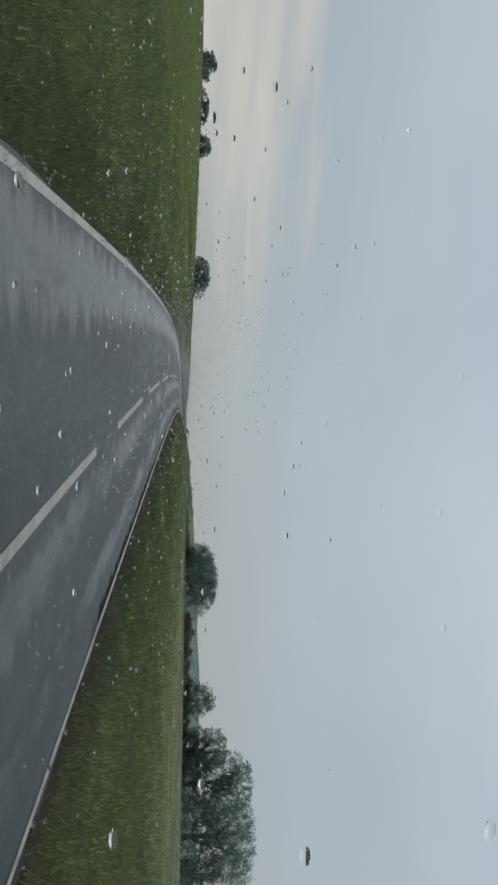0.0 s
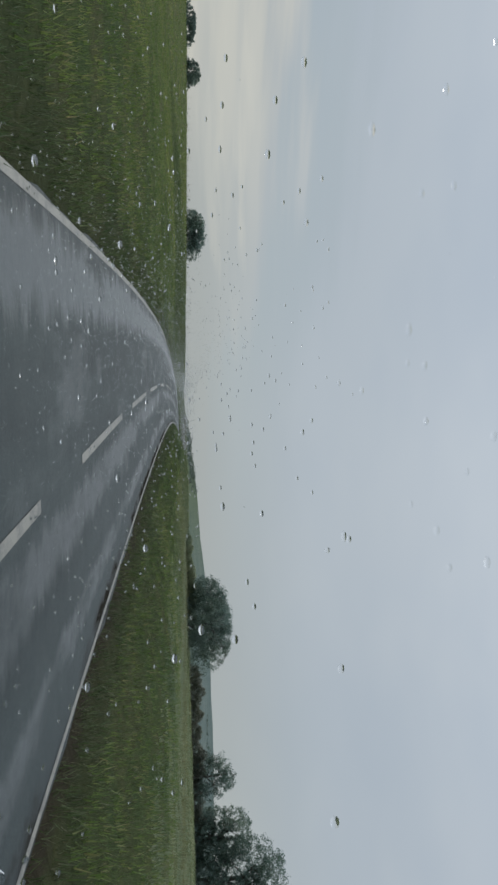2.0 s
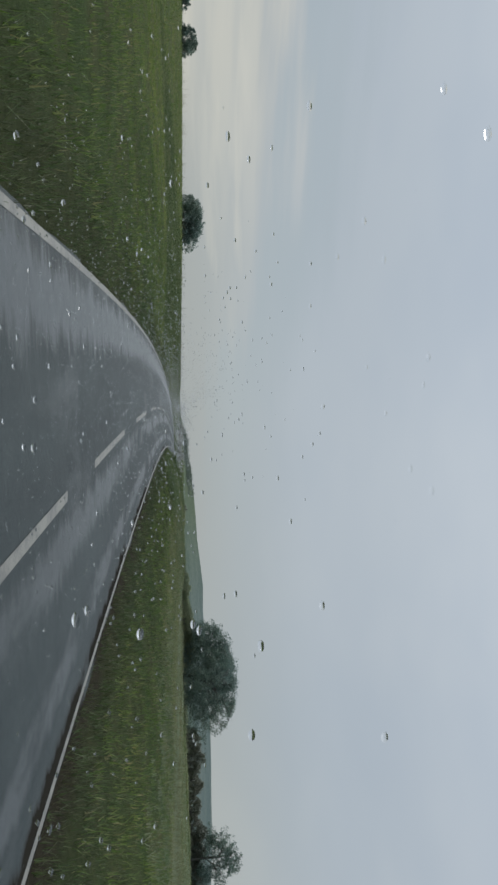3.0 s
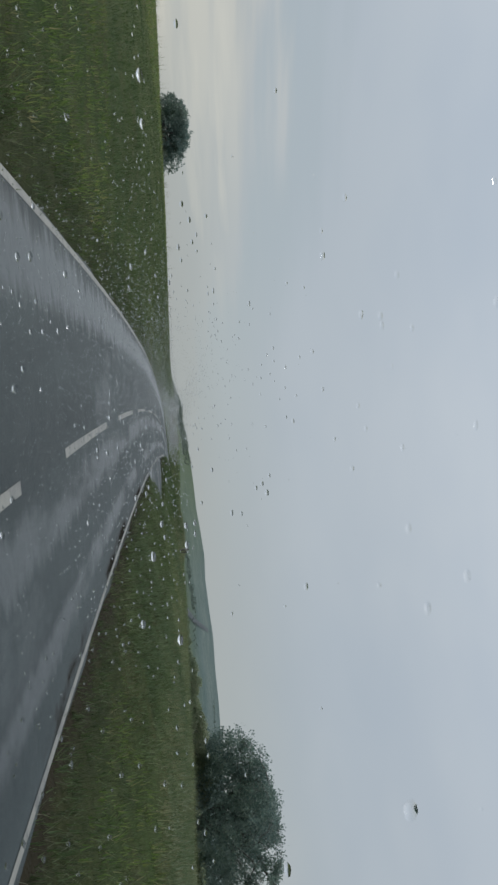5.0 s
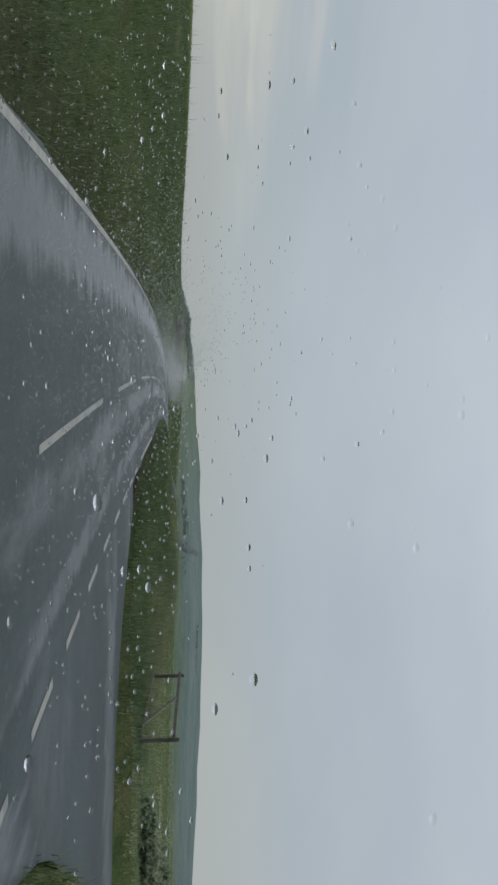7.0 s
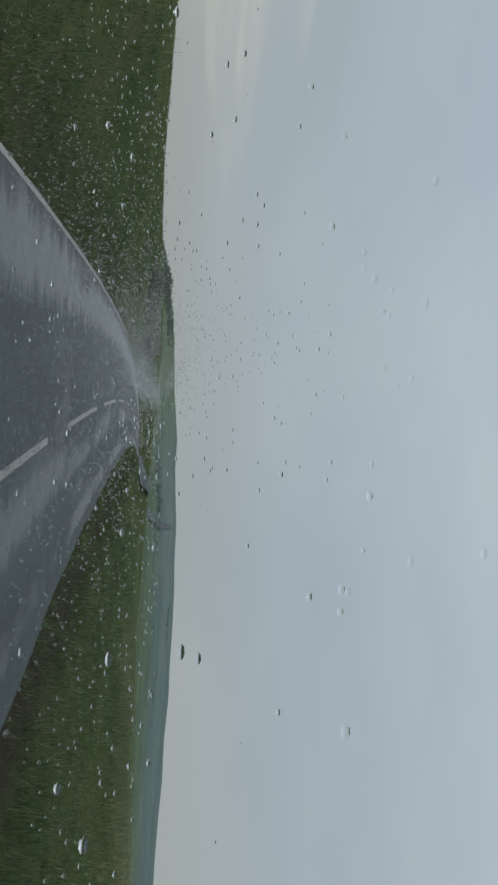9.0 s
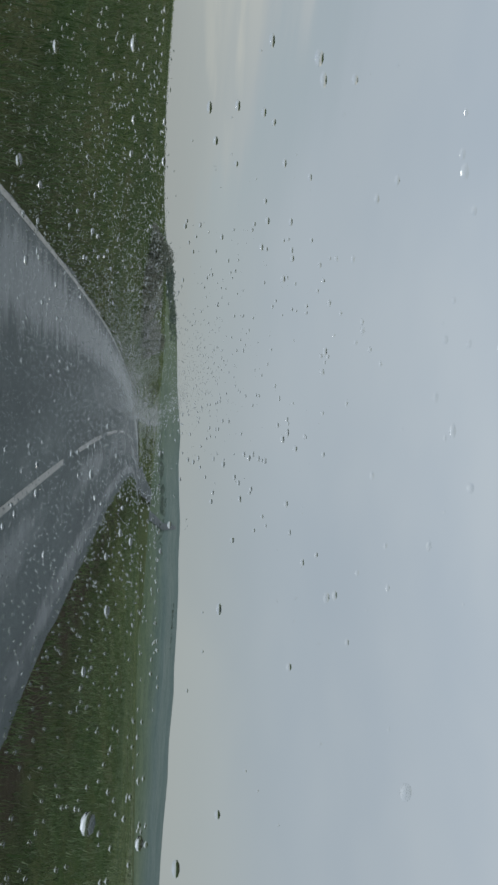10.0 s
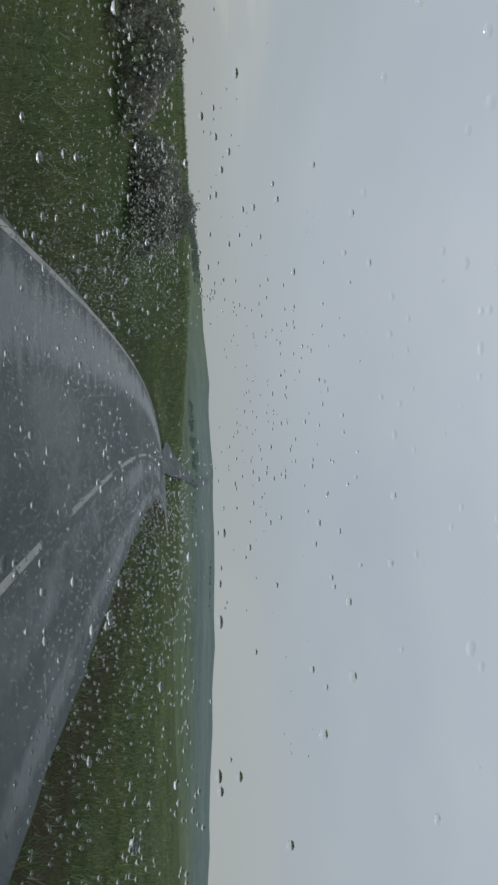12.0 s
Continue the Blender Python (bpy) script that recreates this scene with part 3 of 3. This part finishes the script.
tree("hawthorn_tree", 4.6, 199.0, 5.0, 9.8, 3, "broad dark hawthorn standing on the pasture ridge", 4.2, 0.3, 0.21, 2, 0.1, 8, sink=1.3, low=-0.5)
tree("hawthorn_tree", -22.0, 198.0, 3.4, 6.2, 4, "small dark hawthorn on the pasture skyline", 1.8, 0.15, 0.2, 2, 0.1, 6, sink=0.8)
tree("hawthorn_tree", -30.0, 196.5, 2.6, 8.4, 5, "low ragged hawthorn on the pasture skyline", 1.8, 0.15, 0.2, 2, 0.1, 6, sink=0.8)
tree("hawthorn_tree", -37.5, 193.0, 3.7, 6.8, 6, "rounded dark hawthorn on the pasture skyline", 1.8, 0.15, 0.2, 2, 0.1, 6, sink=0.8)
tree("field_maple_tree", 47.6, 129.0, 5.7, 12.6, 7, "broad blue-green tree standing in the field hedge", 6.5, 0.4, 0.14, 3, 0.1, 9, sink=0.35, per=20)
tree("thorn_tree", 66.5, 126.5, 5.4, 6.6, 8, "small ragged thorn tree with broken crown", 1.3, 0.13, 0.16, 3, 0.12, 8, sink=-0.1)
for x, y, h, w, seed, leaves, words in (
    (75.0, 127.0, 7.0, 6.5, 13, 2.2, "lower ivy-clad ash at the end of the tree row"),
    (79.0, 124.0, 11.0, 9.0, 12, 4.4, "ivy-clad ash with a steep dense side"),
    (84.0, 118.0, 11.2, 12.0, 9, 5.2, "tall half-bare ash with ivy on its limbs"),
    (90.0, 110.5, 10.7, 13.0, 10, 5.0, "tall half-bare ash with bare upper branches"),
    (97.5, 101.5, 10.4, 15.0, 11, 5.2, "tall ivy-clad ash in the tree row"),
):
    tagged(tree("ash_tree", x, y, h, w, seed, words, leaves, 0.42, 0.22, 3, 0.14, 9, sink=0.0, square=4, per=13), group="tree row in the hedge")
for i in range(10):
    u = i / 9
    tagged(bush("hedge_bush", 34.0 + 11.4 * u, 131.2 - 1.6 * u + 0.3 * math.sin(i * 1.9), 2.6, 1.7, 0.6 + 1.05 * u + 0.12 * math.sin(i * 2.3), 20 + i, "pale olive bramble and thorn clump in the field hedge", mat=PALE_GRASS, turn=-6, leaf=0.10, count=190), group="bushes of the field hedge")
for i in range(11):
    u = i / 10
    tagged(bush("hedge_bush", 54 + 24 * u, 128 - 1.5 * u, 3.4, 1.4, 1.75 + 0.3 * math.sin(i * 1.7), 40 + i, "dark bramble clump in the field hedge", turn=5, leaf=0.13, count=150), group="bushes of the field hedge")
bush("bramble_bush", 40.0, 200.6, 3.6, 3.0, 1.5, 61, "dark round bramble bush on the roadside bank", turn=20, sink=0.4, leaf=0.065, count=1000)
bush("bramble_bush", 41.4, 202.6, 2.8, 2.2, 1.1, 64, "tangled dark bramble on the roadside bank", turn=30, sink=0.2, leaf=0.065, count=420)
bush("bramble_bush", 42.8, 204.5, 3.8, 2.2, 1.1, 62, "low brown bramble on the roadside bank", turn=40, sink=0.1, leaf=0.065, count=420)
bush("bramble_bush", 46.3, 208.5, 3.0, 2.2, 1.4, 63, "dark bramble bush on the roadside bank", turn=40, sink=0.0, leaf=0.065, count=560)


# ---- field gate beyond the side road ----
def rail(a, b, wide, deep):
    a, b = Vector(a), Vector(b)
    bm = bmesh.new()
    bmesh.ops.create_cube(bm, size=1.0)
    bmesh.ops.bevel(bm, geom=bm.edges[:], offset=0.08, segments=1, affect="EDGES")
    L = (b - a).length
    q = (b - a).to_track_quat("X", "Z").to_matrix().to_4x4()
    bm.transform(Matrix.Translation((a + b) / 2) @ q @ Matrix.Diagonal((L, deep, wide, 1)))
    me = bpy.data.meshes.new("rail")
    bm.to_mesh(me)
    bm.free()
    me.materials.append(WOOD)
    return me


def gate(x, y, z, turn, rise, length):
    g = new("field_gate")
    g.matrix_world = Matrix.Translation((x, y, z)) @ Matrix.Rotation(radians(turn), 4, "Z") @ Matrix.Rotation(-radians(rise), 4, "Y")
    tagged(g, "dark weathered wooden field gate between posts", "gate")
    h = 1.12
    for px in (-0.08, length + 0.08):
        part("post", rail((px, 0, -0.6), (px, 0, h + 0.06), 0.085, 0.085), g)
    part("rail", rail((-0.1, 0.09, h - 0.06), (length + 0.1, 0.09, h - 0.06), 0.08, 0.05), g, "grey top rail")
    part("rail", rail((-0.1, 0.09, 0.30), (length + 0.1, 0.09, 0.30), 0.07, 0.05), g)
    part("brace", rail((length * 0.1, 0.14, 0.28), (length * 0.52, 0.14, h - 0.08), 0.06, 0.045), g, "slanting brace")


gate(30.7, 131.1, 5.78, 68.0, 3.0, 5.3)


# ---- far side of the valley ----
def build_far_road():
    t = np.linspace(-0.6, 1, 90)
    sx, sy, _ = on_road(266.0, -1.0)
    knots = (-0.6, -0.55, -0.4, -0.2, 0, 0.2, 0.45, 1)
    x, y = np.interp(t, knots, (sx, 83, 108.3, 131.5, 158, 209.5, 253, 341)), np.interp(t, knots, (sy, 262.8, 302, 347, 396, 475, 541, 690))
    dx, dy = np.gradient(x), np.gradient(y)
    n = np.hypot(dx, dy)
    V = []
    half = np.interp(t, (-0.6, -0.55, -0.45, -0.35, 0.2, 1), (1.3, 1.5, 0.9, 0.7, 2.0, 1.2))
    for w in (-half, half):
        X, Y = x + w * dy / n, y - w * dx / n
        V.append(np.stack([X, Y, np.maximum(land(X, Y), land(x, y)) + np.interp(t, (-0.6, -0.55, -0.4, 0), (0.2, 0.1, 0.12, 0.4))], 1))
    V = np.concatenate(V)
    i = np.arange(89)
    me = tri_mesh("far_road", V, np.stack([i, i + 90, i + 91, i + 1], 1), ASPHALT, True)
    uv = me.uv_layers.new(name="plan")
    c = np.stack([np.repeat([-0.9, -0.4], 90), np.tile(t * 350, 2)], 1)[np.stack([i, i + 90, i + 91, i + 1], 1).ravel()]
    uv.data.foreach_set("uv", c.astype(np.float32).ravel())
    tagged(new("far_road", me), "pale wet road climbing the hillside across the valley", "road", kind="structure")


def build_far_woods():
    rng = np.random.default_rng(77)
    C, S = [], []

    def belt(az0, az1, r0, r1, count, size):
        a, r = np.radians(rng.uniform(az0, az1, count)), rng.uniform(r0, r1, count)
        x, y = 40 + r * np.sin(a), 190 + r * np.cos(a)
        C.append(np.stack([x, y, land(x, y)], 1))
        S.append(size * rng.uniform(0.7, 1.3, count) * np.interp(np.degrees(a), (az0, az0 * 0.6 + az1 * 0.4, az1), (0.6, 1.0, 0.3)))

    belt(11.5, 18.5, 520, 690, 330, 3.0)
    belt(6.0, 13.0, 430, 640, 170, 2.6)
    belt(36.0, 40.0, 560, 566, 22, 1.5)
    belt(26.0, 33.5, 385, 415, 60, 1.9)
    C, S = np.concatenate(C), np.concatenate(S)
    V, F, n = [], [], 0
    for c, s in zip(C, S):
        p = c + rng.normal(0, 1, (18, 3)) * (s * 0.42, s * 0.42, s * 0.28) + (0, 0, s * 0.42)
        v, f = leaf_cloud(rng, p, s * 0.09, 5, s * 0.26)
        V.append(v)
        F.append(f + n)
        n += len(v)
    ob = new("far_woods", tri_mesh("far_woods", np.concatenate(V), np.concatenate(F), WOODS))
    tagged(ob, "dull grey-green woods and hedges on the far hills", "woods", kind="stuff")


build_far_road()
build_far_woods()


# ---- grass ----
def tufts(name, seed, s0, s1, w0, w1, density, blades_each, tall, wide, mat, label, bent=False, lean_in=1.0, lodged=1.0):
    """Tufts of blades over a stretch of verge or field, between offsets w0 and w1 from the centre line."""
    rng = np.random.default_rng(seed)
    n = int((s1 - s0) * abs(w1 - w0) * density)
    s, w = rng.uniform(s0, s1, n), w0 + (w1 - w0) * rng.uniform(0, 1, n) ** lean_in
    if w0 > 0:
        near, far = mouth(w)
        keep = ~((s > near - 0.1) & (s < far + 0.1)) & (w > right_edge(s) - 0.08 + rng.uniform(0, 0.25, n))
    else:
        keep = w < -2.86 - rng.uniform(0, 0.2, n)
    s, w = s[keep], w[keep]
    x, y, _ = on_road(s, w)
    z = land(x, y)
    n = len(x)
    patch = 0.5 + 0.5 * np.sin(x * 0.8 + 2 * np.sin(y * 0.35)) * np.sin(y * 0.6 + 1.7 * np.sin(x * 0.28))
    h = tall * (0.75 + 0.5 * patch) * rng.uniform(0.6, 1.35, n)
    m = n * blades_each
    base = np.repeat(np.stack([x, y, z], 1), blades_each, 0)
    base[:, :2] += rng.normal(0, 0.05 + wide * 3, (m, 2))
    H = np.repeat(h, blades_each) * rng.uniform(0.5, 1.1, m)
    a = rng.uniform(0, 2 * math.pi, m)
    lean = rng.uniform(0.15, 0.85, m) * lodged
    d = np.stack([np.cos(a), np.sin(a), np.zeros(m)], 1)
    e = np.stack([-np.sin(a), np.cos(a), np.zeros(m)], 1) * (wide * rng.uniform(0.6, 1.4, m))[:, None]
    up = np.array([0, 0, 1.0])
    tip = base + up * (H * (1 - 0.3 * lean))[:, None] + d * (H * lean * 0.75)[:, None]
    low = base - up * 0.03
    b = np.arange(m)[:, None]
    if bent:
        mid = base + up * (H * 0.62)[:, None] + d * (H * lean * 0.22)[:, None] + e * 0.5
        V = np.stack([low - e, low + e, mid, tip], 1).reshape(-1, 3)
        F = np.concatenate([b * 4 + [0, 1, 2], b * 4 + [0, 2, 3]], 0)
    else:
        V = np.stack([low - e, low + e, tip], 1).reshape(-1, 3)
        F = b * 3 + [0, 1, 2]
    ob = new(name, tri_mesh(name, V, F, mat))
    tagged(ob, label, "grass", kind="stuff")


tufts("verge_grass", 101, -4, 235, -2.95, -9.5, 13, 7, 0.17, 0.006, DARK_GRASS, "long dark wet grass on the roadside verge", lean_in=1.7, lodged=1.6)
tufts("verge_grass", 102, -4, 235, 2.1, 9.0, 13, 7, 0.17, 0.006, DARK_GRASS, "long dark wet grass on the roadside verge", lean_in=1.7, lodged=1.6)
tufts("field_grass", 103, -4, 104, -3.6, -26, 10, 6, 0.15, 0.011, GRASS, "rough yellow-green pasture grass", lodged=1.5)
tufts("field_grass", 117, 104, 240, -3.6, -26, 10, 6, 0.19, 0.010, DARK_GRASS, "long dark green grass on the roadside bank", lodged=1.5)
tufts("field_grass", 114, -4, 150, 6.5, 24, 9, 6, 0.15, 0.011, PALE_GRASS, "pale yellowish pasture grass below the hedge", lodged=1.9)
tufts("field_grass", 116, 150, 250, 8, 24, 9, 6, 0.15, 0.011, OLIVE_GRASS, "rough olive grass on the bank", lodged=1.7)
tufts("field_grass", 104, -4, 98, 3.4, 11, 10, 6, 0.15, 0.011, GRASS, "rough yellow-green pasture grass", lodged=1.5)
tufts("field_grass", 118, 98, 230, 3.4, 11, 11, 6, 0.16, 0.011, OLIVE_GRASS, "rough olive grass on the roadside bank", lodged=1.5)
tufts("field_grass", 119, 238, 300, -3.4, -34, 4, 5, 0.20, 0.028, OLIVE_GRASS, "rough olive grass on the bank round the bend", lodged=1.7)
tufts("field_grass", 105, 10, 240, -24, -75, 2.3, 5, 0.20, 0.030, GRASS, "rough yellow-green pasture grass", lodged=1.9)
tufts("field_grass", 109, 10, 235, 22, 55, 2.3, 5, 0.18, 0.026, PALE_GRASS, "pale yellowish pasture grass", lodged=1.9)
tufts("splashed_grass", 111, -4, 235, -2.9, -4.6, 22, 7, 0.11, 0.005, SPLASHED, "short mud-splashed grass at the road edge", lodged=1.7)
tufts("splashed_grass", 112, -4, 235, 2.65, 5.6, 32, 7, 0.12, 0.005, SPLASHED, "short mud-splashed grass at the road edge", lodged=1.6)
tufts("verge_grass", 113, 100, 127, 2.8, 11, 17, 7, 0.24, 0.007, OLIVE_GRASS, "tall rank grass at the corner of the side road")
tufts("verge_grass", 110, 132, 158, 3.2, 8.6, 14, 7, 0.38, 0.007, DARK_GRASS, "tall rank grass before the field gate")
tufts("dry_grass", 106, 138, 178, 6.8, 10.5, 14, 7, 0.36, 0.008, STRAW, "pale dry grass along the top of the bank", lodged=1.3)
tufts("dry_grass", 120, 70, 127, 6.0, 11.5, 9, 6, 0.24, 0.010, STRAW, "pale dry grass along the crest of the verge", lodged=1.5)
tufts("dry_grass", 107, 40, 122, 14.0, 20.0, 3, 6, 0.34, 0.010, STRAW, "pale dry grass before the field hedge")
tufts("weed_stalks", 108, 120, 195, -7.0, -13.0, 0.4, 3, 0.6, 0.005, STRAW, "thin dead weed stalks on the roadside bank")
tufts("weed_stalks", 115, 128, 185, -14.0, -60.0, 0.16, 3, 0.95, 0.012, STRAW, "thin dead weed stalks along the crest of the bank", lodged=0.5)


# ---- rain: windscreen drops, set in the air round the camera's path ----
def water():
    m, k, b = material("rain_water", 0.0, 0.5)
    b.inputs["Base Color"].default_value = (1, 1, 1, 1)
    b.inputs["Transmission Weight"].default_value, b.inputs["IOR"].default_value = 1.0, 1.33
    return m


def drop_shape(segments, rings):
    """A drop capped as on a windscreen: domed on one side, flat on the other."""
    V, F = [], []
    low = radians(48)
    for i in range(rings):
        e = low + (0.5 * math.pi - low) * i / rings
        out, rise = math.cos(e) / math.cos(low), (math.sin(e) - math.sin(low)) / (1 - math.sin(low))
        V += [(out * math.cos(a), out * math.sin(a), rise) for a in (2 * math.pi * j / segments for j in range(segments))]
    V.append((0, 0, 1))
    for i in range(rings - 1):
        for j in range(segments):
            a, b = i * segments + j, i * segments + (j + 1) % segments
            F += [(a, b, b + segments), (a, b + segments, a + segments)]
    top = (rings - 1) * segments
    F += [(top + j, top + (j + 1) % segments, rings * segments) for j in range(segments)]
    n = len(V)
    V += V[:segments]
    F += [(n, n + j + 1, n + j) for j in range(1, segments - 1)]
    return np.array(V, float), np.array(F)


def build_rain_stand_ins():
    """Stand-ins for windscreen rain: oversized drops in the air round the camera's path, thicker further along; a
    narrow way is kept open through them.
    """
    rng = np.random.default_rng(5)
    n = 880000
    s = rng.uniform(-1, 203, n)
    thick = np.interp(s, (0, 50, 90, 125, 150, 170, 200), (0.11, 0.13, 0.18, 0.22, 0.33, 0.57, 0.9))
    # the camera's path, as offsets from the centre line
    cam_offset = np.interp(s, (1.3, 9.3, 17.2, 25.3, 33.4, 41.6, 50.0, 67.0, 84.4, 92.5, 100.4, 108.2, 116.0, 123.8, 140.0, 155.8, 163.6, 171.5, 179.3, 186.9, 194.5),
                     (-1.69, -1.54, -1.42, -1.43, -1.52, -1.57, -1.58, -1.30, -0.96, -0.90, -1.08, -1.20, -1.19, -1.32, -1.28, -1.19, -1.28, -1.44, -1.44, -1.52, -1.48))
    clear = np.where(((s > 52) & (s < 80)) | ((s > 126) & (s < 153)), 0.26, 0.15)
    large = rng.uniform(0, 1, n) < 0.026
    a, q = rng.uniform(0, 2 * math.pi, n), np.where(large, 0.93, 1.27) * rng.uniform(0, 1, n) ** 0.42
    w, h = cam_offset + q * np.cos(a), 1.39 + q * np.sin(a)
    # sized from distance to the camera's path, larger than real drops
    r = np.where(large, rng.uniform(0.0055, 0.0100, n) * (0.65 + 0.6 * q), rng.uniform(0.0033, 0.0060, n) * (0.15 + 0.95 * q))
    # thinner above the camera, fitted to its view of the sky
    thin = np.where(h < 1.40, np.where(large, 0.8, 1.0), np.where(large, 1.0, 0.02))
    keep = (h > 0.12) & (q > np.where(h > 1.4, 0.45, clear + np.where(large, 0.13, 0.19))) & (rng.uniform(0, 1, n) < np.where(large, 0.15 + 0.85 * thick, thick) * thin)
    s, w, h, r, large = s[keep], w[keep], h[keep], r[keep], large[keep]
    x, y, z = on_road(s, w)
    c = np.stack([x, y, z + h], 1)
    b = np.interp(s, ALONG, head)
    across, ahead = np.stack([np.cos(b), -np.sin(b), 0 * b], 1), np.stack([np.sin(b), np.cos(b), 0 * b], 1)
    # tilted so drops look bright below the camera and dark-edged above
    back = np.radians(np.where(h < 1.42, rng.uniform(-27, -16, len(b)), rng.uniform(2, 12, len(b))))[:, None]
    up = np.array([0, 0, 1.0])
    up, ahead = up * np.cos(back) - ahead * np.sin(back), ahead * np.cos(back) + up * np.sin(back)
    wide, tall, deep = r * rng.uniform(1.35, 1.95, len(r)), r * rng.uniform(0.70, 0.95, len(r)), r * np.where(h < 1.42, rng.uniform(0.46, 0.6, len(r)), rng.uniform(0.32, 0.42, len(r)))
    V, F, count = [], [], 0
    for pick, (ball, tri) in ((large, drop_shape(9, 2)), (~large, drop_shape(4, 1))):
        m = int(pick.sum())
        b3 = [ball[None, :, i:i + 1] for i in range(3)]
        V.append((c[pick][:, None] + b3[0] * (across * wide[:, None])[pick][:, None] + b3[1] * (up * tall[:, None])[pick][:, None] + b3[2] * (ahead * deep[:, None])[pick][:, None]).reshape(-1, 3))
        F.append((np.arange(m)[:, None, None] * len(ball) + tri[None, :, ::-1]).reshape(-1, 3) + count)
        count += m * len(ball)
    V, F = np.concatenate(V), np.concatenate(F)
    tagged(new("stand_in_drops", tri_mesh("stand_in_drops", V, F, water(), True)), "oversized clear drops in the air, standing in for rain on the windscreen", "rain", kind="stuff")


build_rain_stand_ins()
